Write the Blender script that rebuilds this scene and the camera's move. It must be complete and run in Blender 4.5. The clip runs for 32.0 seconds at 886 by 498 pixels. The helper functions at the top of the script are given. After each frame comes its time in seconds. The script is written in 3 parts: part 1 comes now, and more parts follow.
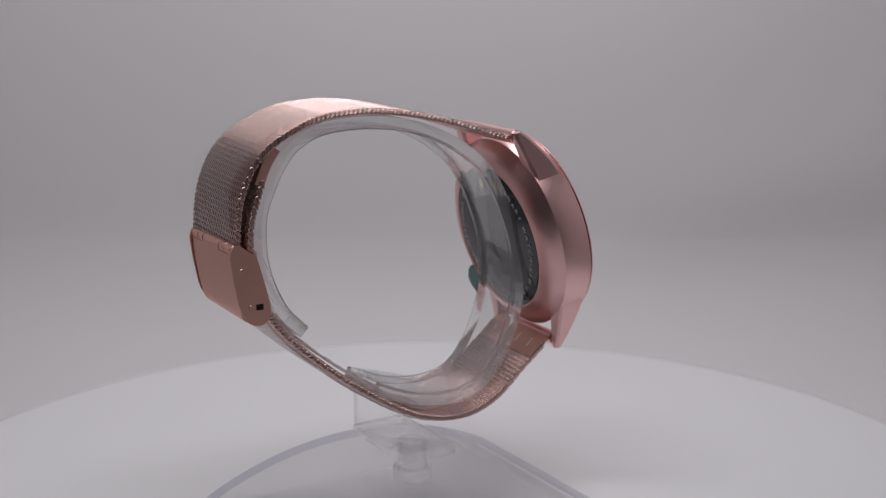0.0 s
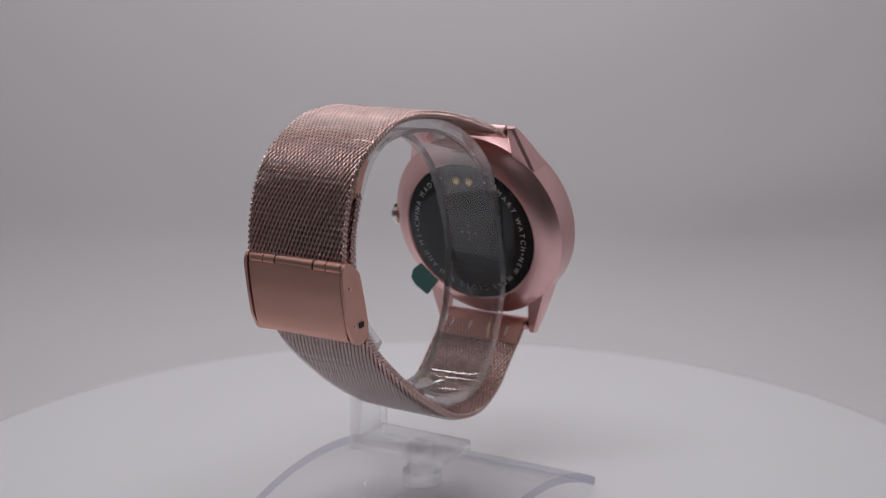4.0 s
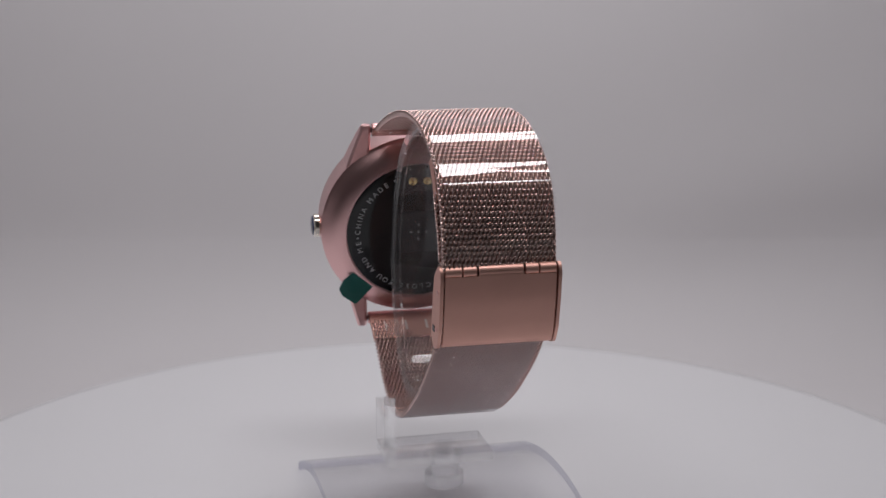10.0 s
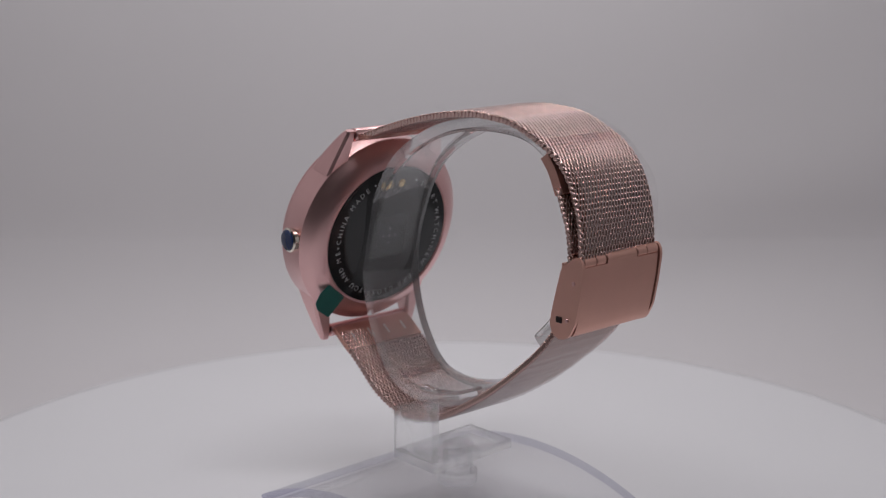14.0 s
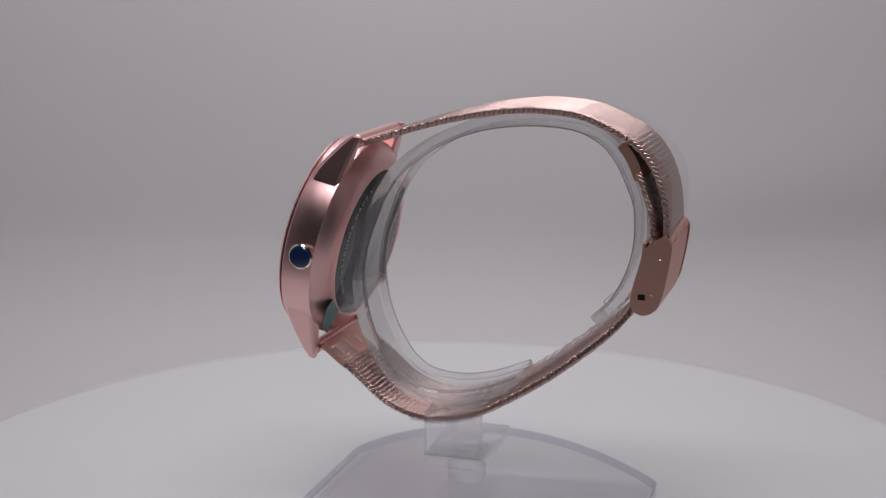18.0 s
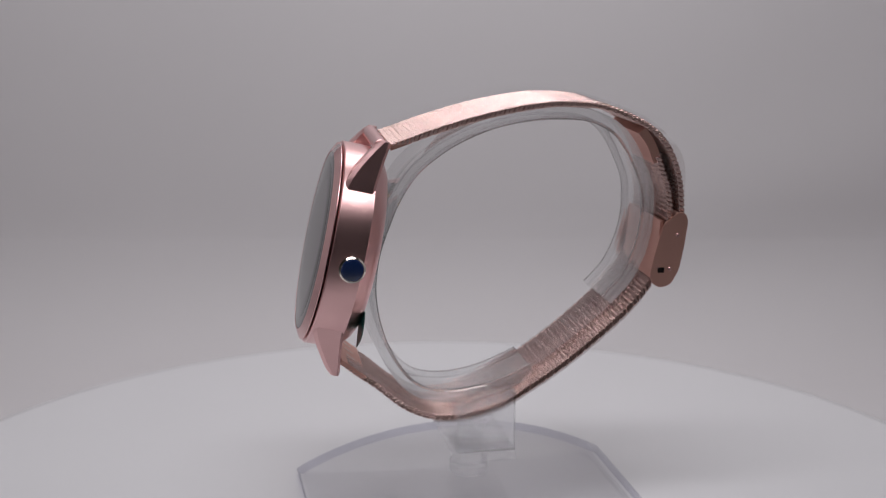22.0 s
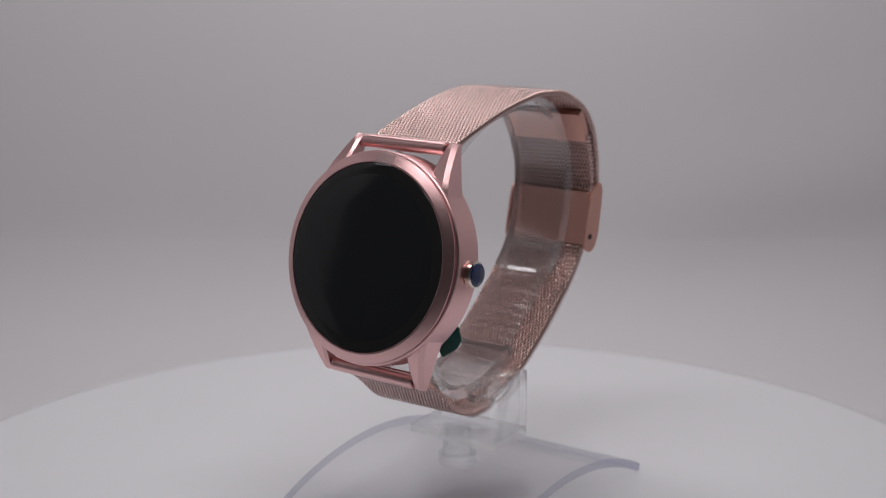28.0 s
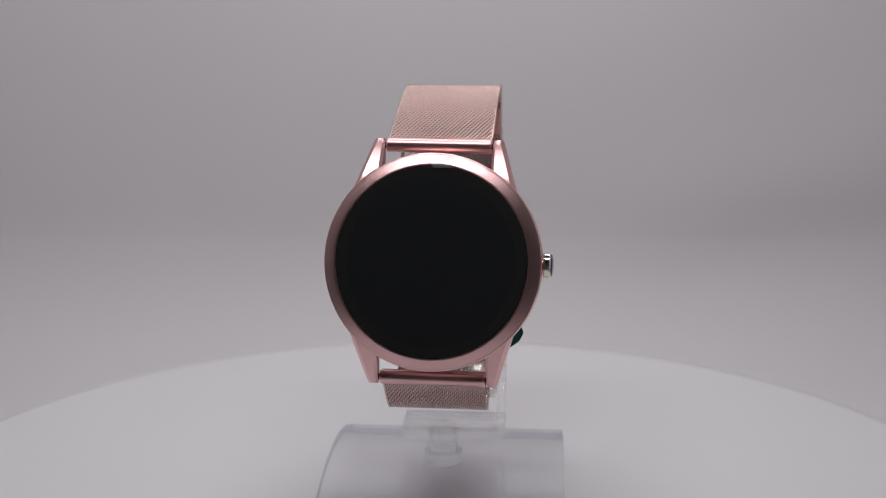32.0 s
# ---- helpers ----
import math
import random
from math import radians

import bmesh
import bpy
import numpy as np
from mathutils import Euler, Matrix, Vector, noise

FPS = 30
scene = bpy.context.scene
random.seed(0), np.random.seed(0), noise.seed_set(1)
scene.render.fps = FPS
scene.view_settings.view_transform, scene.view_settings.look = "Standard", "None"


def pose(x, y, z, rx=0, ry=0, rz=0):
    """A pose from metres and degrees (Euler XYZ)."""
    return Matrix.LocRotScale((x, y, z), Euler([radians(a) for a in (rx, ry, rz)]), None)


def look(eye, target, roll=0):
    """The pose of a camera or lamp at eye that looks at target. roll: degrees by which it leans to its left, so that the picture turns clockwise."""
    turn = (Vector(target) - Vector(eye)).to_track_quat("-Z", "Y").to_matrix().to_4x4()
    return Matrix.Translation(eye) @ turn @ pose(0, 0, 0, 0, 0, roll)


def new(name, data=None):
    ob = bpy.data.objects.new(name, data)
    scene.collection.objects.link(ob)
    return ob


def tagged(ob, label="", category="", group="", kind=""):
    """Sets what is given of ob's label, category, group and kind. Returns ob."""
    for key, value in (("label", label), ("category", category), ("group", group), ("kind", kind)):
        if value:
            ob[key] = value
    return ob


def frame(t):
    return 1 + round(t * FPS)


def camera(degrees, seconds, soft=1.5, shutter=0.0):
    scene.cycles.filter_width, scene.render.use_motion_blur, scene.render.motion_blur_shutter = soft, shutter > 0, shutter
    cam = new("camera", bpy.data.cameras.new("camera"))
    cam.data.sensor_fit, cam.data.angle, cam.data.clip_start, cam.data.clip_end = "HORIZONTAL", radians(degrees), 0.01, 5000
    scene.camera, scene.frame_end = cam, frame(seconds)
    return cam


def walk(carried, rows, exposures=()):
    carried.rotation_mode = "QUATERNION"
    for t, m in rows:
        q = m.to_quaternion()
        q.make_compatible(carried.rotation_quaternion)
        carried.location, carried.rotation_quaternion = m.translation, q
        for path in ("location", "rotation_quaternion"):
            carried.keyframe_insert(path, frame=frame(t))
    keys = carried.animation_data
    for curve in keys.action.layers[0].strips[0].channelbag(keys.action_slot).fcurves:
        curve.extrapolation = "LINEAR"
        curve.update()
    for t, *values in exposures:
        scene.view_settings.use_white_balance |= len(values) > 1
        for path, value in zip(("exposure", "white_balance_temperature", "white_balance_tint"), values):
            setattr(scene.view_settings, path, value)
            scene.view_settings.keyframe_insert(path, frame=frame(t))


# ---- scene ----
# The turntable's axis is the world's z axis and its top is z = 0.
cam = camera(36.18, 32.0, soft=1.1)
cam.data.dof.use_dof = True
cam.data.dof.focus_distance = 0.262
cam.data.dof.aperture_fstop = 24.0
EYE = pose(0.0, -0.2797, 0.121, 77.326, 0, -0.175)
walk(cam, [(0.0, EYE), (32.0, EYE)])


def spin(t):
    """Degrees by which the turntable has turned at t seconds; the watch faces +x at 0."""
    u = (t - 16.0) / 16.0
    return 149.592 + 116.881 * u + 0.979 * u ** 2 + 0.27 * u ** 3


# ---- light ----
world = bpy.data.worlds.new("world")
scene.world = world
world.use_nodes = True
world.node_tree.nodes["Background"].inputs["Color"].default_value = (0.5, 0.5, 0.52, 1)
world.node_tree.nodes["Background"].inputs["Strength"].default_value = 0.05
scene.view_settings.exposure = 0.0


def area_light(name, m, sx, sy, watts, colour):
    data = bpy.data.lights.new(name, "AREA")
    data.shape, data.size, data.size_y, data.energy, data.color = "RECTANGLE", sx, sy, watts, colour
    ob = new(name, data)
    ob.matrix_world = m
    return ob


area_light("strip_light_front", look((-0.02, -0.105, 0.345), (-0.02, -0.02, 0.0)), 0.30, 0.045, 0.47, (0.98, 0.955, 0.985))
area_light("strip_light_back", look((0.005, 0.15, 0.345), (0.005, 0.15, 0.0)), 0.24, 0.06, 0.43, (0.98, 0.955, 0.985))


# ---- materials ----
def material(name):
    m = bpy.data.materials.new(name)
    m.use_nodes = True
    return m, m.node_tree.nodes, m.node_tree.links, m.node_tree.nodes["Principled BSDF"]


def plain(name, colour, rough=0.5, metal=0.0, grain=0.0, scale=2000.0, bump=0.0, coat=0.0, vary=0.0, stain=60.0):
    """A surface with fine grain and broad variation, at real size."""
    m, nodes, links, b = material(name)
    b.inputs["Base Color"].default_value = (*colour, 1)
    b.inputs["Roughness"].default_value = rough
    b.inputs["Metallic"].default_value = metal
    b.inputs["Coat Weight"].default_value = coat
    b.inputs["Coat Roughness"].default_value = 0.08
    if not (grain or bump or vary):
        return m
    tc = nodes.new("ShaderNodeTexCoord")
    fine = nodes.new("ShaderNodeTexNoise")
    fine.inputs["Scale"].default_value = scale
    fine.inputs["Detail"].default_value = 3
    broad = nodes.new("ShaderNodeTexNoise")
    broad.inputs["Scale"].default_value = stain
    broad.inputs["Detail"].default_value = 4
    for n in (fine, broad):
        links.new(tc.outputs["Object"], n.inputs["Vector"])
    if vary:
        mix = nodes.new("ShaderNodeMix")
        mix.data_type = "RGBA"
        mix.inputs["A"].default_value = (*[c * (1 - vary) for c in colour], 1)
        mix.inputs["B"].default_value = (*[min(1.0, c * (1 + vary)) for c in colour], 1)
        links.new(broad.outputs["Fac"], mix.inputs["Factor"])
        links.new(mix.outputs["Result"], b.inputs["Base Color"])
    if grain:
        mr = nodes.new("ShaderNodeMapRange")
        mr.inputs["To Min"].default_value = max(0.02, rough - grain)
        mr.inputs["To Max"].default_value = rough + grain
        links.new(fine.outputs["Fac"], mr.inputs["Value"])
        links.new(mr.outputs["Result"], b.inputs["Roughness"])
    if bump:
        bp = nodes.new("ShaderNodeBump")
        bp.inputs["Strength"].default_value = bump
        bp.inputs["Distance"].default_value = 0.0001
        links.new(fine.outputs["Fac"], bp.inputs["Height"])
        links.new(bp.outputs["Normal"], b.inputs["Normal"])
    return m


def sheet(name, tint, rough=0.05, gloss=0.04, haze=0.0, graze=0.55, milk=(0.8, 0.8, 0.82), steep=4.0):
    """Thin clear plastic: light goes straight through, gloss by angle."""
    m, nodes, links, b = material(name)
    nodes.remove(b)
    tr = nodes.new("ShaderNodeBsdfTransparent")
    tr.inputs["Color"].default_value = (*tint, 1)
    gl = nodes.new("ShaderNodeBsdfGlossy")
    gl.inputs["Roughness"].default_value = rough
    fr = nodes.new("ShaderNodeLayerWeight")
    fr.inputs["Blend"].default_value = 0.5
    pw = nodes.new("ShaderNodeMath")
    pw.operation = "POWER"
    pw.inputs[1].default_value = steep
    ma = nodes.new("ShaderNodeMath")
    ma.operation = "MULTIPLY_ADD"
    ma.inputs[1].default_value = graze
    ma.inputs[2].default_value = gloss
    links.new(fr.outputs["Facing"], pw.inputs[0])
    links.new(pw.outputs[0], ma.inputs[0])
    mix = nodes.new("ShaderNodeMixShader")
    links.new(ma.outputs[0], mix.inputs["Fac"])
    links.new(tr.outputs["BSDF"], mix.inputs[1])
    links.new(gl.outputs["BSDF"], mix.inputs[2])
    last = mix
    if haze:
        df = nodes.new("ShaderNodeBsdfDiffuse")
        df.inputs["Color"].default_value = (*milk, 1)
        last = nodes.new("ShaderNodeMixShader")
        last.inputs["Fac"].default_value = haze
        links.new(mix.outputs["Shader"], last.inputs[1])
        links.new(df.outputs["BSDF"], last.inputs[2])
    links.new(last.outputs["Shader"], nodes["Material Output"].inputs["Surface"])
    return m


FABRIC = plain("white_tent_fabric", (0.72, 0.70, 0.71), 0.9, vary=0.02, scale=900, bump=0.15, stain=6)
# The same white fabric, darkened on the sides to cut bounced light.
DIMCLOTH = plain("dimmed_tent_side_fabric", (0.58, 0.565, 0.57), 0.9, vary=0.02, scale=900, bump=0.15, stain=6)
FLOORCLOTH = plain("grey_tent_floor", (0.38, 0.37, 0.38), 0.9, vary=0.04, scale=900, bump=0.15, stain=6)
TOP = plain("dark_tent_top", (0.10, 0.10, 0.10), 0.9, vary=0.1, stain=8)
DARK = plain("grey_room", (0.52, 0.513, 0.513), 0.9, vary=0.2, stain=3)
TABLE = plain("white_gloss_plastic", (0.75, 0.75, 0.768), 0.20, grain=0.04, scale=800, vary=0.015, stain=15, coat=0.0)
ROSE = plain("satin_rose_gold_aluminium", (0.80, 0.50, 0.49), 0.30, 1.0, grain=0.06, scale=7000, bump=0.30, vary=0.03, stain=120)
ROSE_BACK = plain("brushed_rose_gold_aluminium", (0.80, 0.49, 0.48), 0.27, 1.0, grain=0.06, scale=6000, bump=0.15, vary=0.03, stain=120)
WIRE = plain("rose_gold_steel_wire", (0.66, 0.465, 0.425), 0.24, 1.0, coat=0.6, grain=0.03, scale=3000, vary=0.10, stain=500)
# Darkened brown, painted as the shade in the gaps of the mesh.
GAPSHADE = plain("mesh_gap_shade", (0.25, 0.14, 0.12), 0.5, 1.0, vary=0.1, stain=500)
CLASP = plain("brushed_rose_gold_steel", (0.77, 0.45, 0.375), 0.47, 1.0, grain=0.06, scale=4000, bump=0.15, vary=0.05, stain=150)
SILVER = plain("polished_pale_gold_steel", (0.80, 0.74, 0.66), 0.12, 1.0, grain=0.03, scale=3000)
SLOT = plain("bright_pressed_metal", (0.90, 0.80, 0.76), 0.5, 1.0, grain=0.05, scale=3000)
BLUE = plain("dark_blue_enamel", (0.008, 0.026, 0.105), 0.16, 0.0, grain=0.04, scale=2000, coat=0.6)
SCREEN = plain("black_screen_glass", (0.021, 0.021, 0.0215), 0.07, 0.0, grain=0.02, scale=300)
SCREEN.node_tree.nodes["Principled BSDF"].inputs["Specular IOR Level"].default_value = 0.3
DISPLAY = plain("dark_display", (0.017, 0.0185, 0.020), 0.08, 0.0, grain=0.02, scale=300)
DISPLAY.node_tree.nodes["Principled BSDF"].inputs["Specular IOR Level"].default_value = 0.28
BACKGLASS = plain("black_back_glass", (0.008, 0.009, 0.010), 0.10, 0.0, grain=0.03, scale=400)
LENS = plain("dim_sensor_lens", (0.16, 0.17, 0.18), 0.15)
SENSOR = plain("smoked_sensor_window", (0.03, 0.035, 0.038), 0.12)
GOLD = plain("gold_plated_contact", (0.90, 0.66, 0.28), 0.25, 1.0, grain=0.05, scale=4000)
PRINT = plain("pale_grey_print", (0.55, 0.56, 0.57), 0.5)
GREEN = plain("dark_green_plastic_film", (0.006, 0.125, 0.105), 0.30, vary=0.15, stain=200)
# Dark steel on the spring bar pins; on the clasp, painted shade.
DARKGAP = plain("dark_pin_and_gap_shade", (0.05, 0.04, 0.04), 0.35, 1.0)
ACRYLIC_SHEET = sheet("clear_acrylic_sheet", (0.978, 0.978, 0.985), 0.06)


def half_clear(name, tint, share, haze=0.0):
    """Clear plastic: part of the light is refracted, the rest goes straight through; haze paints in edge brightness.
    """
    m, nodes, links, b = material(name)
    b.inputs["Base Color"].default_value = (*tint, 1)
    b.inputs["Roughness"].default_value = 0.02
    b.inputs["Transmission Weight"].default_value = 1.0
    b.inputs["IOR"].default_value = 1.42
    tr = nodes.new("ShaderNodeBsdfTransparent")
    tr.inputs["Color"].default_value = (*tint, 1)
    mix = nodes.new("ShaderNodeMixShader")
    mix.inputs["Fac"].default_value = share
    links.new(tr.outputs["BSDF"], mix.inputs[1])
    links.new(b.outputs["BSDF"], mix.inputs[2])
    # white diffuse that stands in for light gathered at the edges
    edge_white = nodes.new("ShaderNodeBsdfDiffuse")
    edge_white.inputs["Color"].default_value = (0.9, 0.9, 0.91, 1)
    last = nodes.new("ShaderNodeMixShader")
    last.inputs["Fac"].default_value = haze
    links.new(mix.outputs["Shader"], last.inputs[1])
    links.new(edge_white.outputs["BSDF"], last.inputs[2])
    links.new(last.outputs["Shader"], nodes["Material Output"].inputs["Surface"])
    return m


ACRYLIC = half_clear("clear_acrylic", (0.99, 0.992, 0.994), 0.4)
ACRYLIC_FACE = sheet("clear_acrylic_face", (0.99, 0.991, 0.993), 0.04, gloss=0.05, haze=0.04, graze=0.9, milk=(0.9, 0.9, 0.91), steep=2.8)
# The rim's white haze is painted brightness, as of light piped along it.
ACRYLIC_RIM = half_clear("clear_acrylic_rim", (0.97, 0.975, 0.98), 0.8, 0.12)
ACRYLIC_EDGE = sheet("cut_acrylic_edge", (0.76, 0.76, 0.84), 0.15, haze=0.08)
TOPFILM = sheet("clear_smooth_film", (0.985, 0.98, 0.98), 0.045, gloss=0.09, haze=0.0, graze=0.35, milk=(0.66, 0.58, 0.575))
CLEARFILM = sheet("clear_thin_film", (0.985, 0.98, 0.98), 0.16, gloss=0.03, haze=0.32, graze=0.8, milk=(0.64, 0.50, 0.49))
FILM = sheet("clear_protective_film", (0.97, 0.955, 0.955), 0.2, haze=0.25, graze=0.5, milk=(0.5, 0.37, 0.36))
TAB = sheet("clear_pull_tab", (0.96, 0.95, 0.95), 0.12, haze=0.06)

MM = 0.001
# the stand and the watch are drawn from a level 7.2 mm under the turntable's top
DROP = Matrix.Translation((0, 0, -7.2))


# ---- mesh helpers ----
def part(name, bm, mat, parent=None, label="", smooth=True, m=None):
    """One mesh object under a thing or a part; the bmesh is in millimetres, in the thing's space."""
    me = bpy.data.meshes.new(name)
    if m is not None:
        bm.transform(m)
    if parent is not None and parent.name != "turntable":
        bm.transform(DROP)
    bm.transform(Matrix.Scale(MM, 4))
    bmesh.ops.recalc_face_normals(bm, faces=bm.faces)
    if smooth:
        for f in bm.faces:
            f.smooth = True
        for e in bm.edges:
            if len(e.link_faces) == 2 and e.calc_face_angle(0) > 0.6:
                e.smooth = False
    bm.to_mesh(me)
    bm.free()
    mats = mat if isinstance(mat, (list, tuple)) else [mat]
    for x in mats:
        me.materials.append(x)
    ob = new(name, me)
    if parent is not None:
        ob.parent = parent
    if label:
        tagged(ob, label)
    return ob


def lathe(profile, n=96, bm=None, closed=False, origin=(0, 0, 0)):
    """Revolves (radius, height) points about the third axis. Ends at radius 0 close to a point."""
    bm = bm or bmesh.new()
    rings = []
    for r, h in profile:
        if r < 1e-6:
            rings.append([bm.verts.new((origin[0], origin[1], origin[2] + h))])
        else:
            rings.append([bm.verts.new((origin[0] + r * math.cos(6.283185307 * i / n), origin[1] + r * math.sin(6.283185307 * i / n), origin[2] + h)) for i in range(n)])
    pairs = list(zip(rings, rings[1:])) + ([(rings[-1], rings[0])] if closed else [])
    for a, b in pairs:
        for i in range(n):
            j = (i + 1) % n
            if len(a) == 1 and len(b) == 1:
                continue
            if len(a) == 1:
                bm.faces.new((a[0], b[i], b[j]))
            elif len(b) == 1:
                bm.faces.new((a[i], b[0], a[j]))
            else:
                bm.faces.new((a[i], b[i], b[j], a[j]))
    return bm


def loft(sections, bm=None, caps=True):
    """Joins equal rings of points, one after another."""
    bm = bm or bmesh.new()
    rings = [[bm.verts.new(p) for p in s] for s in sections]
    n = len(rings[0])
    for a, b in zip(rings, rings[1:]):
        for i in range(n):
            j = (i + 1) % n
            bm.faces.new((a[i], a[j], b[j], b[i]))
    if caps:
        bm.faces.new(rings[0][::-1])
        bm.faces.new(rings[-1])
    return bm


def box(lo, hi, bevel=0.0, bm=None):
    own = bmesh.new()
    bmesh.ops.create_cube(own, size=1.0)
    for v in own.verts:
        v.co = Vector([lo[k] + (v.co[k] + 0.5) * (hi[k] - lo[k]) for k in range(3)])
    if bevel:
        bmesh.ops.bevel(own, geom=own.edges[:], offset=bevel, segments=2, profile=0.5, affect="EDGES")
    if bm is None:
        return own
    me = bpy.data.meshes.new("tmp")
    own.to_mesh(me)
    own.free()
    bm.from_mesh(me)
    bpy.data.meshes.remove(me)
    return bm


def rod(a, b, r, n=20, bm=None, bevel=0.0):
    """A cylinder from a to b with slightly rounded ends."""
    a, b = Vector(a), Vector(b)
    ln = (b - a).length
    q = (b - a).to_track_quat("Z", "Y").to_matrix().to_4x4()
    e = bevel
    prof = [(0, 0), (r - e, 0), (r, e), (r, ln - e), (r - e, ln), (0, ln)] if e else [(0, 0), (r, 0), (r, ln), (0, ln)]
    own = lathe(prof, n)
    own.transform(Matrix.Translation(a) @ q)
    if bm is None:
        return own
    me = bpy.data.meshes.new("tmp")
    own.to_mesh(me)
    own.free()
    bm.from_mesh(me)
    bpy.data.meshes.remove(me)
    return bm


def outline_plate(points, depth, normal_axis, at, bevel=0.15):
    """A flat plate from an outline (two coordinates) with thickness along one axis."""
    bm = bmesh.new()

    def place(p, w):
        c = list(p)
        c.insert(normal_axis, w)
        return c
    lo = [bm.verts.new(place(p, at)) for p in points]
    hi = [bm.verts.new(place(p, at + depth)) for p in points]
    n = len(points)
    bm.faces.new(lo)
    bm.faces.new(hi[::-1])
    for i in range(n):
        j = (i + 1) % n
        bm.faces.new((lo[i], hi[i], hi[j], lo[j]))
    if bevel:
        rim = [e for e in bm.edges if len(e.link_faces) == 2 and e.calc_face_angle(0) > 1.2]
        bmesh.ops.bevel(bm, geom=rim, offset=bevel, segments=2, profile=0.5, affect="EDGES")
    return bm


def rounded(points, r, n=5):
    """Rounds the corners of a polygon."""
    out = []
    k = len(points)
    for i in range(k):
        p, a, b = Vector(points[i]), Vector(points[i - 1]), Vector(points[(i + 1) % k])
        ra = min(r, 0.45 * (a - p).length)
        rb = min(r, 0.45 * (b - p).length)
        s, e = p + (a - p).normalized() * ra, p + (b - p).normalized() * rb
        for j in range(n + 1):
            t = j / n
            out.append(tuple(s * (1 - t) ** 2 + p * 2 * t * (1 - t) + e * t * t))
    return out


def smooth_path(points, step):
    """A Catmull-Rom line through points, at even steps."""
    p = [Vector(q) for q in points]
    p = [2 * p[0] - p[1]] + p + [2 * p[-1] - p[-2]]
    fine = []
    for i in range(1, len(p) - 2):
        for j in range(24):
            t = j / 24
            a, b, c, d = p[i - 1], p[i], p[i + 1], p[i + 2]
            fine.append(0.5 * (2 * b + (c - a) * t + (2 * a - 5 * b + 4 * c - d) * t ** 2 + (3 * b - a - 3 * c + d) * t ** 3))
    fine.append(p[-2])
    run = [0.0]
    for a, b in zip(fine, fine[1:]):
        run.append(run[-1] + (b - a).length)
    count = max(2, round(run[-1] / step))
    out, k = [], 0
    for i in range(count + 1):
        s = run[-1] * i / count
        while k < len(run) - 2 and run[k + 1] < s:
            k += 1
        t = (s - run[k]) / max(1e-9, run[k + 1] - run[k])
        out.append(fine[k].lerp(fine[k + 1], t))
    return out


# ---- the light tent and the room in front of it ----
def wall(name, lo, hi, mat, label, bevel=0.0):
    ob = part(name, box([c / MM for c in lo], [c / MM for c in hi]), mat, smooth=False)
    return tagged(ob, label, "wall", kind="structure")


X0, X1, Y0, Y1, Z0, Z1 = -0.24, 0.24, -0.14, 0.27, -0.045, 0.36
ROOM = 0.75
wall("floor", (X0, Y0, Z0 - 0.02), (X1, Y1, Z0), FLOORCLOTH, "grey fabric floor of the light tent")
wall("wall_left", (X0 - 0.02, -0.065, Z0 - 0.02), (X0, Y1, Z1), DIMCLOTH, "side of the light tent, white fabric darkened to cut bounce")
wall("wall_right", (X1, Y0, Z0 - 0.02), (X1 + 0.02, Y1, Z1), DIMCLOTH, "side of the light tent, white fabric darkened to cut bounce")
wall("ceiling", (X0 - 0.02, Y0 - 0.07, Z1), (X1 + 0.02, Y1 + 0.02, Z1 + 0.02), TOP, "dark grey fabric top of the light tent")
wall("room_wall_front", (-ROOM, -ROOM - 0.02, -0.085), (ROOM, -ROOM, 0.9), DARK, "grey room wall before the open side of the tent")
wall("room_wall_left", (-ROOM - 0.02, -ROOM, -0.085), (-ROOM, ROOM, 0.9), DARK, "grey room wall beside the tent")
wall("room_wall_right", (ROOM, -ROOM, -0.085), (ROOM + 0.02, ROOM, 0.9), DARK, "grey room wall beside the tent")
wall("room_wall_back", (-ROOM, ROOM, -0.085), (ROOM, ROOM + 0.02, 0.9), DARK, "grey room wall behind the tent")
wall("room_floor", (-ROOM, -ROOM, -0.085), (ROOM, ROOM, Z0 - 0.021), DARK, "grey surface that the tent stands on")
wall("room_ceiling", (-ROOM, -ROOM, 0.9), (ROOM, ROOM, 0.92), DARK, "grey ceiling of the room")


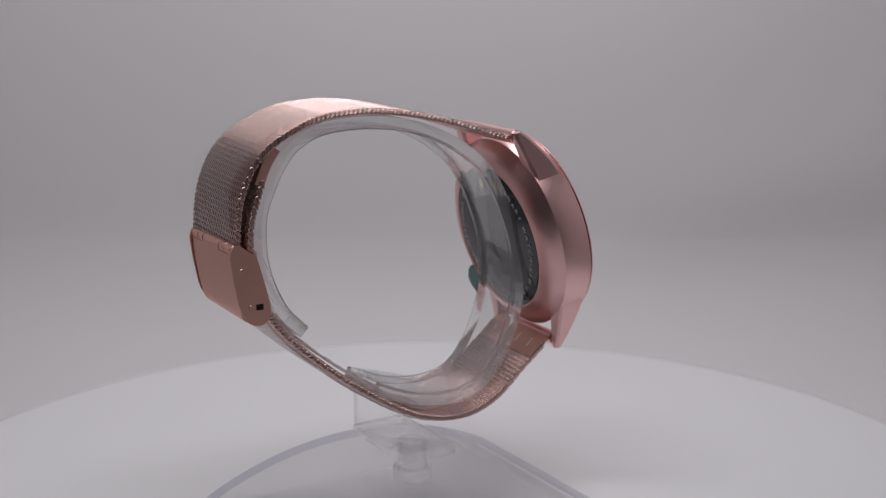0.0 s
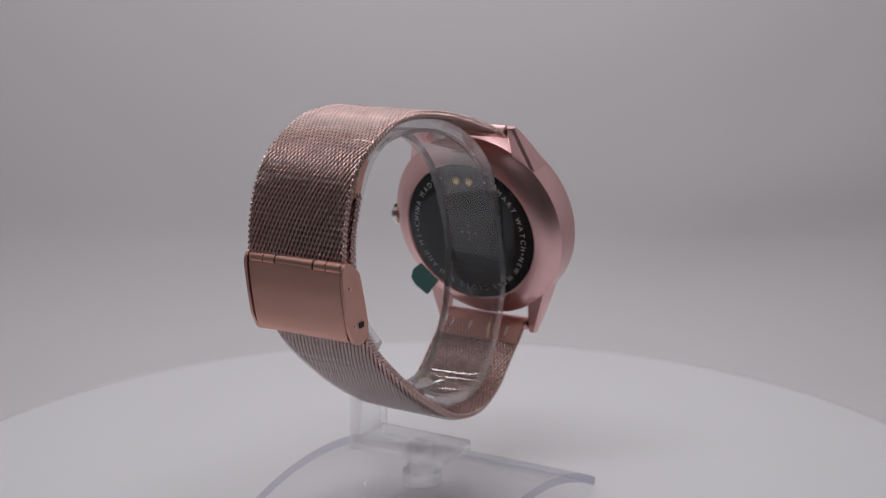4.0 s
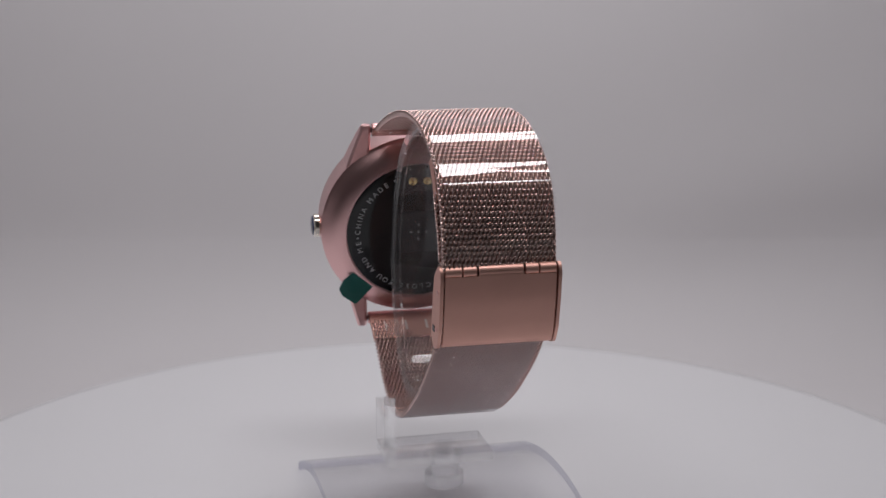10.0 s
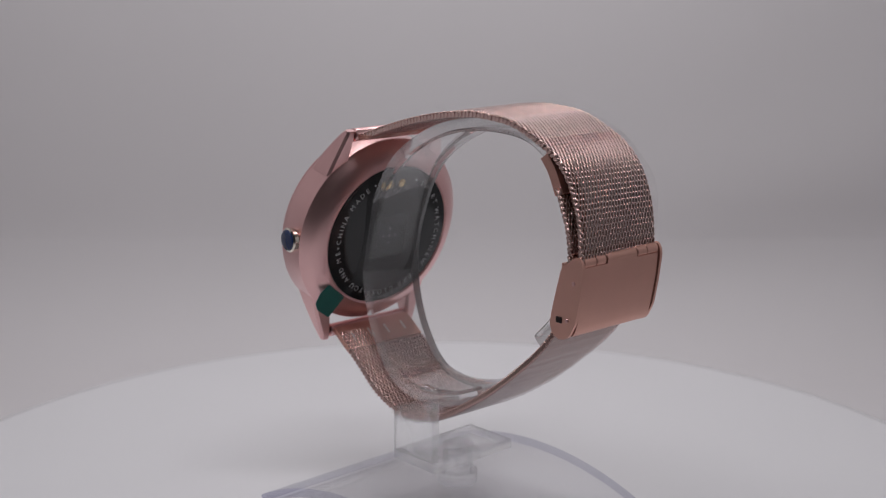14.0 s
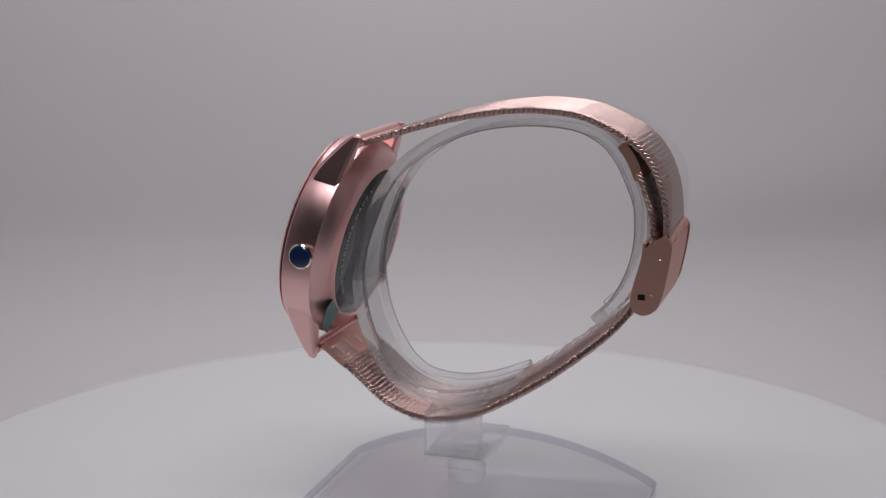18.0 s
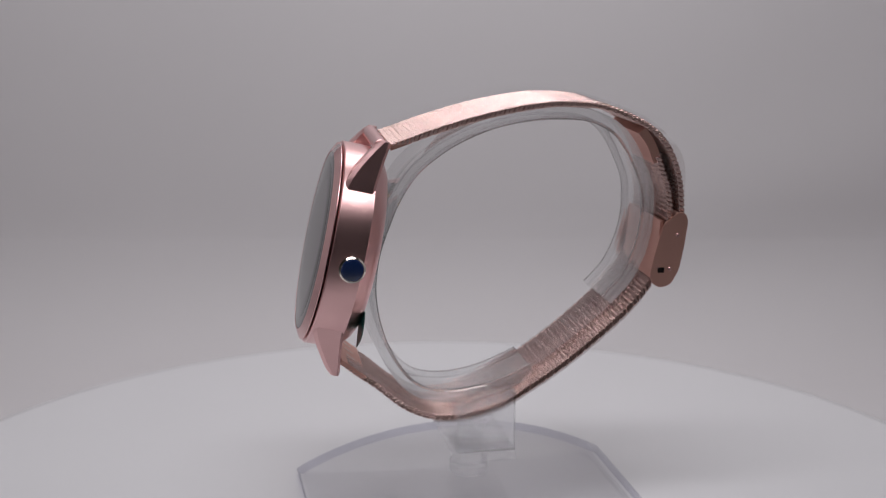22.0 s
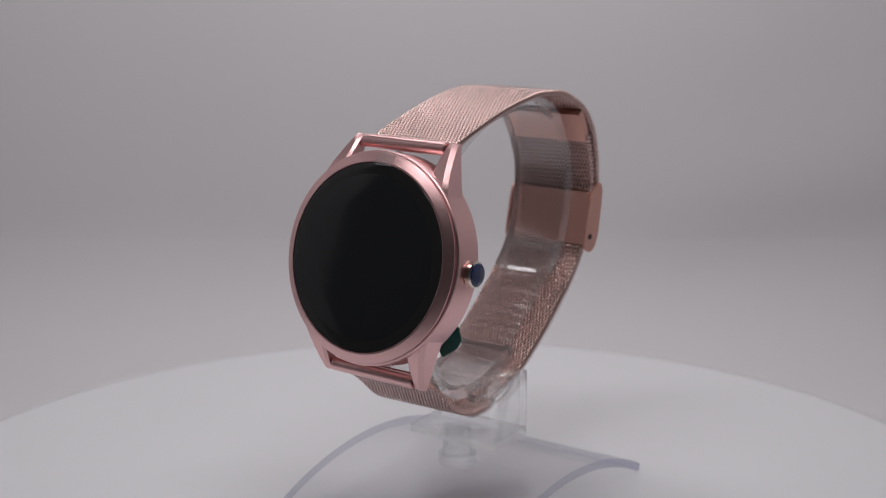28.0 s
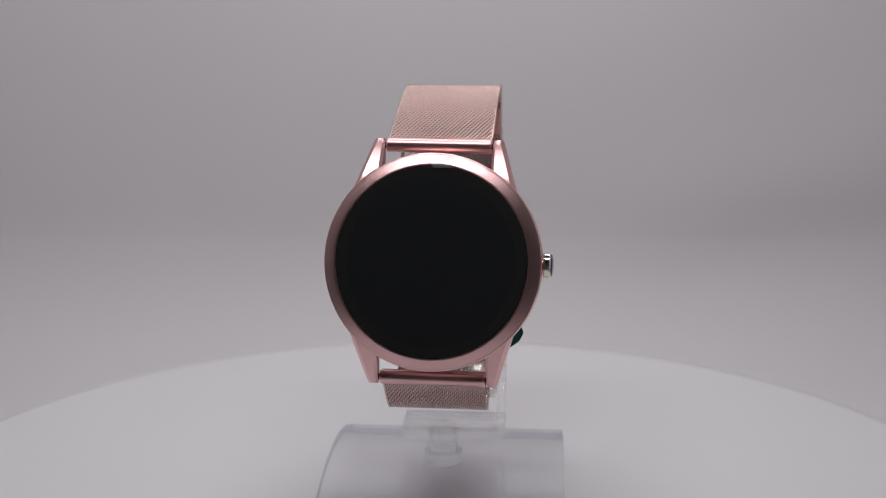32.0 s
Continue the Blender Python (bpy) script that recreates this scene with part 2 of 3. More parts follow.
def backdrop():
    """A seamless sheet that hangs from the tent's top and curves into its floor."""
    prof = [(Y1 - 0.004, Z1 - 0.002), (Y1 - 0.004, Z0 + 0.05)]
    for k in range(1, 13):
        a = math.radians(90 * k / 12)
        prof.append((Y1 - 0.054 + 0.05 * math.cos(a), Z0 + 0.054 - 0.05 * math.sin(a)))
    prof.append((0.14, Z0 + 0.004))
    fine = []
    for (y0, z0), (y1, z1) in zip(prof, prof[1:]):
        k = max(1, round(math.hypot(y1 - y0, z1 - z0) / 0.012))
        fine += [(y0 + (y1 - y0) * i / k, z0 + (z1 - z0) * i / k) for i in range(k)]
    fine.append(prof[-1])
    bm = bmesh.new()
    n = 44
    for thick in (0.0, 0.0012):
        grid = []
        for y, z in fine:
            line = []
            for i in range(n + 1):
                x = X0 + 0.004 + (X1 - X0 - 0.008) * i / n
                # the cloth hangs a little unevenly, with one soft slanting fold
                up = max(0.0, min(1.0, (z - Z0 - 0.02) / 0.05))
                sag = 0.0022 * noise.noise(Vector((x * 9, z * 6, 1.7))) + 0.0028 * math.exp(-(((z - 0.018) - 0.31 * (x - 0.125)) / 0.026) ** 2) * max(0.0, min(1.0, (x - 0.03) / 0.06))
                line.append(bm.verts.new((x / MM, (y + thick - 0.004 - up * sag) / MM, (z - thick) / MM)))
            grid.append(line)
        for a, b in zip(grid, grid[1:]):
            for i in range(n):
                bm.faces.new((a[i], a[i + 1], b[i + 1], b[i]))
    return tagged(part("backdrop", bm, FABRIC), "plain light grey seamless backdrop sheet", "backdrop", kind="structure")


backdrop()

# ---- turntable ----
turntable = tagged(new("turntable"), "round glossy white turntable carrying the watch stand", "turntable")
part("platter", lathe([(0, 0), (125.5, 0), (128.2, -0.3), (129.4, -1.2), (129.8, -2.6), (129.8, -9), (128.6, -10), (0, -10)], 192), TABLE, turntable)
part("foot", lathe([(0, -10.2), (104, -10.2), (106, -12), (106, -45), (0, -45)], 96), TABLE, turntable)

# ---- clear display stand ----
stand = tagged(new("display_stand"), "clear acrylic C-ring watch display stand on an arched base", "display stand")


def arch_base():
    """A bent sheet that stands on its two lower ends."""
    cx, rad, thick, half = -7.6, 78.0, 2.0, 28.0
    zc = 17.8 - rad
    n = 40
    bm = bmesh.new()
    edge = []
    for i in range(n + 1):
        a = math.radians(-half + 2 * half * i / n)
        s, c = math.sin(a), math.cos(a)
        lo, hi = rad - thick, rad
        row = []
        for r, w in ((hi, -24.8), (hi, 27.2), (lo, 27.2), (lo, -24.8)):
            row.append(bm.verts.new((cx + r * s, w, zc + r * c)))
        edge.append(row)
    for a, b in zip(edge, edge[1:]):
        for k in range(4):
            f = bm.faces.new((a[k], b[k], b[(k + 1) % 4], a[(k + 1) % 4]))
            f.material_index = 1 if k in (1, 3) else 0
    for r in (edge[0], edge[-1]):
        f = bm.faces.new(r)
        f.material_index = 1
    rim = [e for e in bm.edges if len(e.link_faces) == 2 and {f.material_index for f in e.link_faces} == {0, 1} and abs(e.verts[0].co.y - e.verts[1].co.y) < 1]
    bmesh.ops.bevel(bm, geom=rim, offset=0.35, segments=2, profile=0.5, affect="EDGES", material=1)
    return bm


part("base", arch_base(), [ACRYLIC_SHEET, ACRYLIC_EDGE], stand, "arched clear acrylic base sheet")
part("boss", lathe([(0, 15.2), (3.9, 15.2), (4.2, 15.6), (4.2, 17.9), (3.2, 18.4), (3.2, 22.5), (0, 22.5)], 40, origin=(-6.5, 0.5, 0)), ACRYLIC, stand, "clear round boss")


part("bracket_arm", box((-13.8, -8.5, 22.4), (-1.0, 14.0, 24.6), 0.3), ACRYLIC, stand, "clear flat arm above the base")


def bracket_plate(y0, y1, lift0, lift1, low):
    """A slab whose top follows the slope of the ring's foot."""
    bm = bmesh.new()
    sec = []
    for y in (y0, y1):
        sec.append([(-13.5, y, low if low else 35.6 + lift0), (-1.3, y, low if low else 32.0 + lift0), (-1.3, y, 32.0 + lift1), (-13.5, y, 35.6 + lift1)])
    loft(sec, bm)
    bmesh.ops.bevel(bm, geom=bm.edges[:], offset=0.25, segments=2, profile=0.5, affect="EDGES")
    return bm


part("bracket_plate", bracket_plate(12.4, 14.2, 0, 2.0, 24.5), ACRYLIC, stand, "clear upright plate beside the strap")
part("bracket_lip", bracket_plate(6.6, 12.5, 0.1, 2.0, 0), ACRYLIC, stand, "clear lip that holds the ring")


def c_ring():
    """An open ring, a broad flat band with raised rims."""
    pts = [(-19.5, 38.3), (-13.1, 35.6), (-7.7, 34.1), (-1.7, 33.5), (4.4, 34.4), (8.6, 37.0), (11.6, 40.7), (14.3, 45.7), (16.0, 50.9), (16.8, 55.3), (17.0, 59.6), (16.5, 64.4), (15.5, 68.5), (14.0, 72.6), (12.0, 77.4),
           (8.5, 83.0), (4.5, 86.8), (-1.0, 90.4), (-8.0, 93.4), (-15.0, 95.0), (-23.0, 95.6), (-31.2, 94.8), (-37.0, 91.9), (-40.4, 88.0), (-42.8, 83.4), (-44.6, 78.6), (-45.0, 73.3), (-44.6, 68.5), (-43.2, 63.5), (-40.3, 57.8), (-36.0, 53.2)]
    path = smooth_path(pts, 1.6)
    cen = Vector((-15.0, 65.0))
    w0, w1 = -7.4, 6.9
    shape = [(w0, 0.0), (w0, 2.2), (w0 + 0.4, 2.6), (w0 + 1.3, 2.6), (w0 + 1.8, 1.9), (w1 - 1.8, 1.9), (w1 - 1.3, 2.6), (w1 - 0.4, 2.6), (w1, 2.2), (w1, 0.0)]
    secs = []
    for i, p in enumerate(path):
        t = (path[min(i + 1, len(path) - 1)] - path[max(i - 1, 0)]).normalized()
        n = Vector((-t.y, t.x))
        if n.dot(cen - p) < 0:
            n = -n
        secs.append([(p.x + n.x * h, w, p.y + n.y * h) for w, h in shape])
    bm = loft(secs)
    for f in bm.faces:
        ys = [v.co.y for v in f.verts]
        if len(f.verts) > 4 or max(ys) - min(ys) < 0.6:
            f.material_index = 1
    return bm


part("ring", c_ring(), [ACRYLIC_FACE, ACRYLIC_RIM], stand, "open clear ring band with raised rims")

# ---- smartwatch ----
watch = tagged(new("smartwatch"), "rose gold smartwatch with a round black screen and mesh strap", "smartwatch")
TILT = math.radians(13.06)
CA, SA = math.cos(TILT), math.sin(TILT)
# the head's own axes: across to the crown, up along the face, out of the screen
HEAD = Matrix.Translation((21.4, -0.1, 67.48)) @ Matrix.Rotation(radians(-4.69), 4, "Z") @ Matrix(((0, -SA, CA, 0), (1, 0, 0, 0), (0, CA, SA, 0), (0, 0, 0, 1))) @ Matrix.Rotation(radians(-0.2), 4, "Z")


case = part("case", lathe([(15.9, -5.2), (15.95, -6.1), (16.3, -6.35), (17.3, -6.1), (18.7, -5.3), (19.8, -4.3), (20.6, -3.45), (20.95, -3.15), (21.2, -2.95), (21.2, 3.3), (21.1, 3.5), (20.85, 3.65), (18.0, 3.68), (15.9, 3.7)], 128, closed=True), ROSE, watch, "satin rose gold round case", m=HEAD)
part("bezel", lathe([(17.4, 3.85), (20.0, 3.9), (20.55, 3.95), (20.75, 4.05), (20.72, 4.2), (19.05, 5.1), (18.8, 5.2), (18.62, 5.17), (18.6, 4.6), (17.4, 4.5)], 160, closed=True), ROSE, watch, "rose gold bevelled bezel", m=HEAD)
screen = part("screen", lathe([(0, 5.32), (12, 5.3), (17.2, 5.24), (18.1, 5.2), (18.45, 5.14), (18.58, 5.0), (18.58, 3.0), (0, 3.0)], 128), SCREEN, watch, "glossy black round screen glass, switched off", m=HEAD)

part("display", lathe([(0, 5.36), (12, 5.345), (16.2, 5.29), (16.3, 5.27), (16.3, 5.1), (0, 5.1)], 128), DISPLAY, screen, "faintly blue-black dark display area", m=HEAD)


def lug(sx, sy):
    """A horn that runs from the case to the strap bar and falls away to the back."""
    rows = [(9.0, 11.6, 16.4, -2.9, 3.4), (12.5, 11.2, 16.2, -2.9, 3.4), (14.6, 10.95, 15.7, -2.95, 3.35), (16.5, 10.85, 15.1, -3.1, 2.7), (18.5, 10.75, 14.5, -3.4, 1.7), (20.5, 10.7, 13.9, -3.7, 0.5), (22.2, 10.7, 13.4, -4.0, -0.6), (23.4, 10.75, 13.05, -4.2, -1.5), (24.3, 10.9, 12.75, -4.1, -2.5)]
    secs = []
    for b, a0, a1, c0, c1 in rows:
        e = min(0.55, 0.25 * (c1 - c0))
        ring = [(a0, c0 + e), (a0 + e, c0), (a1 - e, c0), (a1, c0 + e), (a1, c1 - e * 1.6), (a1 - e * 1.4, c1), (a0 + e, c1), (a0, c1 - e)]
        secs.append([(sx * a, sy * b, c) for a, c in ring])
    return loft(secs)


for sx in (-1, 1):
    for sy in (-1, 1):
        part("lug", lug(sx, sy), ROSE, watch, m=HEAD)

back = part("back_cover", lathe([(0, -6.5), (10, -6.48), (15.0, -6.3), (15.85, -6.1), (15.85, -5.0), (0, -5.0)], 96), BACKGLASS, watch, "glossy black back cover with printed ring of words", m=HEAD)


def ring_text(words, radius, start, sweep, size):
    """Words set clockwise round the back cover, read from behind, with their feet to the middle."""
    bm = bmesh.new()
    wide = {" ": 0.5, "*": 0.7, "I": 0.5, "W": 1.25, "M": 1.2}
    total = sum(wide.get(ch, 1.0) for ch in words)
    run = 0.0
    for ch in words:
        w = wide.get(ch, 1.0)
        ang = math.radians(start + sweep * (run + 0.5 * w) / total)
        run += w
        if ch == " ":
            continue
        if ch == "*":
            dot = lathe([(0, 0), (0.22, 0)], 12)
            me = bpy.data.meshes.new("tmp")
            dot.to_mesh(me)
            dot.free()
        else:
            cu = bpy.data.curves.new("tmp", "FONT")
            cu.body, cu.size, cu.align_x, cu.resolution_u = ch, size, "CENTER", 3
            tmp = bpy.data.objects.new("tmp", cu)
            me = bpy.data.meshes.new_from_object(tmp)
            bpy.data.objects.remove(tmp)
            bpy.data.curves.remove(cu)
            me.transform(Matrix.Translation((0, -0.35 * size, 0)))
        # seen from behind, right is -a
        me.transform(Matrix.Translation((0, radius, 0)))
        me.transform(Matrix.Rotation(-ang, 4, "Z"))
        me.transform(Matrix(((-1, 0, 0, 0), (0, 1, 0, 0), (0, 0, 1, -6.52), (0, 0, 0, 1))))
        bm.from_mesh(me)
        bpy.data.meshes.remove(me)
    return bm


part("lettering", ring_text("* SMART WATCH*NEW WEAR CLOSE YOU AND ME*CHINA MADE *", 13.6, 22, 316, 1.65), PRINT, back, "pale grey printed words", smooth=False, m=HEAD)
for x in (-1.63, 1.63):
    part("contact", lathe([(0, -6.75), (0.75, -6.72), (0.95, -6.6), (0.95, -6.3), (0, -6.3)], 28, origin=(x, 12.15, 0)), GOLD, back, "round gold charging contact", m=HEAD)
part("sensor_window", outline_plate(rounded([(-4.6, -5.0), (4.6, -5.0), (4.6, 5.0), (-4.6, 5.0)], 1.0), 0.06, 2, -6.56, 0), SENSOR, back, "smoked square sensor window", m=HEAD)
for x, y in ((0, 0), (0, 1.7), (-1.7, 0), (1.7, 0), (0, -1.7)):
    part("sensor_lens", lathe([(0, -6.64), (0.25, -6.63), (0.32, -6.58), (0.32, -6.5), (0, -6.5)], 16, origin=(x, y, 0)), LENS, back, "tiny pale sensor lens", m=HEAD)

crown = part("crown", rod((21.3, 0, -0.8), (22.8, 0, -0.8), 2.6, 40, bevel=0.3), SILVER, watch, "polished pale gold crown with dark blue cap", m=HEAD)
part("stem", rod((20.6, 0, -0.8), (21.5, 0, -0.8), 1.5, 24), ROSE, crown, m=HEAD)
part("cap", lathe([(0, 0.55), (1.3, 0.5), (2.05, 0.3), (2.3, 0.0), (2.3, -0.4), (0, -0.4)], 36), BLUE, crown, "domed dark blue crown cap", m=HEAD @ Matrix.Translation((22.75, 0, -0.8)) @ Matrix.Rotation(radians(90), 4, "Y"))

# clear film tab stuck over the bezel's top, and the green one on the back
def bezel_tab():
    """A thin clear flap that lies over the bezel's slope."""
    bm = bmesh.new()
    rows = []
    for b, c, w in ((18.35, 5.55, 1.9), (19.4, 5.15, 2.1), (20.5, 4.5, 2.0), (21.0, 3.9, 1.5)):
        rows.append([(1.7 - w, b - 0.2, c), (1.7 + w, b - 0.2, c), (1.7 + w, b - 0.2, c + 0.1), (1.7 - w, b - 0.2, c + 0.1)])
    return loft(rows, bm)


part("pull_tab", bezel_tab(), TAB, watch, "clear plastic pull tab on the bezel", m=HEAD)


part("green_tab", outline_plate(rounded([(14.4, -9.5), (16.6, -11.2), (17.6, -13.5), (16.8, -15.2), (13.7, -17.5), (9.9, -13.2)], 0.45), 0.15, 2, -6.3, 0), GREEN, watch, "dark green film tab sticking out of the back", m=HEAD)

# spring bars in plain tubes at both ends of the strap
for sy in (-1, 1):
    bar = part("strap_tube", rod((-10.4, sy * 22.98, -2.75), (10.4, sy * 22.98, -2.75), 1.4, 28, bevel=0.2), ROSE, watch, "rose gold tube at the strap end", m=HEAD)
    part("pin", rod((-11.2, sy * 22.98, -2.75), (11.2, sy * 22.98, -2.75), 0.6, 14), DARKGAP, bar, "dark spring bar pin", m=HEAD)


# strap: a line in the upright middle plane, with the sideways shift and turn of each place
def frames(points, step, shift, turn, early=False):
    path = smooth_path(points, step)
    n = len(path) - 1
    out = []
    for i, p in enumerate(path):
        t = (path[min(i + 1, n)] - path[max(i - 1, 0)]).normalized()
        f = i / n
        f = 1 - (1 - f) ** 2 if early else f * f * (3 - 2 * f)
        v = shift[0] + (shift[1] - shift[0]) * f
        yaw = math.radians(turn[0] + (turn[1] - turn[0]) * f)
        nor = Vector((-t.y, 0, t.x))
        if nor.dot(Vector((p.x + 15, 0, p.y - 64))) < 0:
            nor = -nor
        side = Vector((-math.sin(yaw), math.cos(yaw), 0))
        out.append((Vector((p.x, v, p.y)), Vector((t.x, 0, t.y)), side, nor))
    return out


def weave(half, pitch, along, lift, wide, thick, phase):
    """A flattened coil of wire across the strap, in its own space: x across, y along, z outwards."""
    turns = round(2 * half / pitch)
    seg, sides = 20, 8
    total = turns * seg
    verts, faces, lines = [], [], []
    for i in range(total + 1):
        a = 6.283185307 * i / seg + phase
        c, sn = math.cos(a), math.sin(a)
        w = max(-half, min(half, -half + 2 * half * i / total + SKEW * c + 0.085 * pitch * math.sin(2 * a)))
        lines.append(Vector((w, along * c, -lift * max(-1.0, min(1.0, 1.35 * sn)))))
    for i, p in enumerate(lines):
        d = (lines[min(i + 1, total)] - lines[max(i - 1, 0)]).normalized()
        u = d.cross(Vector((0, 0, 1)))
        if u.length < 0.12:
            u = Vector((1, 0, 0))
        u.normalize()
        w = u.cross(d)
        for j in range(sides):
            b = 6.283185307 * (j + 0.5) / sides
            verts.append((p + u * (wide * math.cos(b)) + w * (thick * math.sin(b))) * MM)
    for i in range(total):
        for j in range(sides):
            q = (j + 1) % sides
            x = i * sides
            faces.append((x + j, x + q, x + sides + q, x + sides + j))
    faces.append(tuple(range(sides))[::-1])
    faces.append(tuple(total * sides + j for j in range(sides)))
    # the closed loop in which each end of the coil is bent over
    for end in (-1, 1):
        base, m = len(verts), 18
        for i in range(m):
            a = 6.283185307 * i / m
            mid = Vector((end * half + 0.12 * math.sin(a), 0.20 * math.cos(a) + end * 0.40 * math.sin(a), 0.42 * math.sin(a)))
            out = Vector((0, math.cos(a), math.sin(a)))
            for j in range(sides):
                b = 6.283185307 * j / sides
                verts.append((mid + out * (0.27 * math.cos(b)) + Vector((0.26 * math.sin(b), 0, 0))) * MM)
        for i in range(m):
            for j in range(sides):
                q, h = (j + 1) % sides, (i + 1) % m
                faces.append((base + i * sides + j, base + i * sides + q, base + h * sides + q, base + h * sides + j))
    me = bpy.data.meshes.new("wire_coil")
    me.from_pydata(verts, [], faces)
    me.shade_smooth()
    me.materials.append(WIRE)
    return me


SKEW = 0.05
COILS = [weave(10.2, 0.83, 0.78, 0.5, 0.205, 0.17, p) for p in (0.0, 3.1416)]


def band(name, rows, label, half=10.4):
    """The woven band: coils of wire over a thin dark sheet that stands in for the shade between them."""
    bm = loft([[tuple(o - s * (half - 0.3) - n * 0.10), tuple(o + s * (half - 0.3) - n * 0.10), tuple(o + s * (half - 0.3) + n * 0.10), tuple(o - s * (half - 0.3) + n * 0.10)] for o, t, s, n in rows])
    ob = part(name, bm, GAPSHADE, watch, label)
    for k, (o, t, s, n) in enumerate(rows):
        coil = new("wire_coil", COILS[k % 2])
        coil.parent = ob
        p = (o + DROP.translation) * MM
        y = n.cross(s).normalized()
        coil.matrix_local = Matrix(((s.x, y.x, n.x, p.x), (s.y, y.y, n.y, p.y), (s.z, y.z, n.z, p.z), (0, 0, 0, 1)))
    return ob


UPPER = [(11.2, 89.2), (8.4, 90.1), (3.9, 91.6), (-3.3, 93.7), (-9.3, 95.1), (-14.2, 96.0), (-19.1, 96.6), (-23.0, 96.8), (-30.8, 96.2), (-36.5, 94.3), (-42.1, 91.3), (-45.6, 87.7), (-47.8, 83.2), (-48.9, 78.7), (-49.4, 73.0)]
LOWER = [(20.6, 43.6), (18.6, 42.0), (14.8, 39.1), (8.9, 34.2), (2.9, 31.7), (-3.0, 31.4), (-8.9, 32.6), (-13.7, 34.6), (-20.7, 38.8), (-26.5, 42.8), (-32.2, 47.4), (-36.7, 51.3), (-40.1, 54.7), (-42.8, 58.2), (-44.8, 62.5), (-46.2, 68.0), (-46.7, 73.2), (-46.2, 77.8), (-45.1, 81.2), (-43.9, 84.6)]
up_rows = frames(UPPER, 1.0, (0.6, 3.0), (-4.3, -3.5), True)
low_rows = [(o, -t, s, n) for o, t, s, n in frames(LOWER, 1.0, (-0.4, 3.0), (-4.3, -3.5))]
band("upper_band", up_rows, "woven rose gold wire mesh, upper half of the strap")
band("lower_band", low_rows, "woven rose gold wire mesh, lower half of the strap")


def strip(rows, half, lo, hi, soft=0.25):
    bm = loft([[tuple(o - s * half + n * lo), tuple(o + s * half + n * lo), tuple(o + s * half + n * hi), tuple(o - s * half + n * hi)] for o, t, s, n in rows])
    bmesh.ops.bevel(bm, geom=[e for e in bm.edges if e.calc_face_angle(0) > 1.0], offset=soft, segments=3, profile=0.5, affect="EDGES")
    return bm


tip = frames([(-44.1, 84.2), (-42.4, 88.1), (-40.4, 90.9)], 0.8, (3.0, 3.0), (-3.5, -3.5))
part("strap_tip", strip(tip, 10.0, -0.95, 0.95, 0.7), CLASP, watch, "smooth metal end of the inner strap layer")
for rows in (frames([(22.4, 44.9), (21.0, 43.9), (19.2, 42.4), (17.4, 41.0)], 0.8, (-0.2, -0.2), (-4.3, -4.3)), frames([(11.9, 89.0), (9.8, 89.7), (7.6, 90.4)], 0.8, (0.8, 0.8), (-4.3, -4.3))):
    plate = part("end_plate", strip(rows, 10.3, -0.75, 0.25), CLASP, watch, "flat rose gold strap end plate with four slots")
    o, t, s, n = rows[len(rows) // 2]
    for k in range(4):
        c = o + s * (-7.0 + 4.7 * k) - n * 0.8
        bm = bmesh.new()
        q = [c - s * 0.28 - t * 1.2, c + s * 0.28 - t * 1.2, c + s * 0.28 + t * 1.2, c - s * 0.28 + t * 1.2]
        loft([[tuple(x) for x in q], [tuple(x + n * 0.1) for x in q]], bm)
        part("slot", bm, SLOT, plate, "bright pressed slot")

# clasp
clasp = new("clasp")
clasp.parent = watch
tagged(clasp, "folded rose gold sliding clasp, closed")
CL = Matrix.Translation((0, 2.85, 0)) @ Matrix.Translation((-48, 0, 0)) @ Matrix.Rotation(radians(-3.5), 4, "Z") @ Matrix.Translation((48, 0, 0))
SIDE = rounded([(-45.6, 71.1), (-47.0, 72.1), (-48.8, 73.5), (-50.2, 73.5), (-51.0, 71.8), (-50.3, 66.5), (-49.3, 61.3), (-47.6, 58.2), (-45.4, 57.5), (-43.6, 58.3), (-42.9, 60.2), (-43.7, 64.1)], 1.0)
for y in (-11.0, 10.4):
    plate = part("side_plate", outline_plate(SIDE, 0.6, 1, y, 0.15), CLASP, clasp, m=CL)
    w = -0.05 if y < 0 else 0.65
    for u, z, r in ((-48.7, 68.7, 0.42), (-47.2, 61.5, 0.4)):
        part("rivet", rod((u, y + w - 0.12, z), (u, y + w + 0.12, z), r, 16, bevel=0.08), ROSE, plate, "small round rivet", m=CL)
    # the plate isn't cut: a dark block paints the hole's inner shade
    part("catch_hole_shade", box((-46.0, y + w - 0.08, 60.8), (-44.6, y + w + 0.08, 61.9)), DARKGAP, plate, "square catch hole, its shade drawn as a dark block", m=CL)


def flap():
    """The cover plate, bowed a little, with a tab in the middle of its top."""
    prof = [(-49.2, 73.62), (-50.0, 73.4), (-50.55, 72.7), (-50.55, 71.2), (-50.2, 67.5), (-49.7, 64.5), (-49.1, 61.5), (-48.4, 59.2), (-47.7, 58.4)]
    bm = bmesh.new()
    path = smooth_path(prof, 0.7)
    for lo, hi, half in ((0, 5, 4.05), (4, len(path), 10.1)):
        secs = []
        for i in range(lo, hi):
            p = path[i]
            t = (path[min(i + 1, len(path) - 1)] - path[max(i - 1, 0)]).normalized()
            n = Vector((t.y, -t.x))
            secs.append([(p.x, -half, p.y), (p.x, half, p.y), (p.x - n.x * 0.6, half, p.y - n.y * 0.6), (p.x - n.x * 0.6, -half, p.y - n.y * 0.6)])
        loft(secs, bm)
    return bm


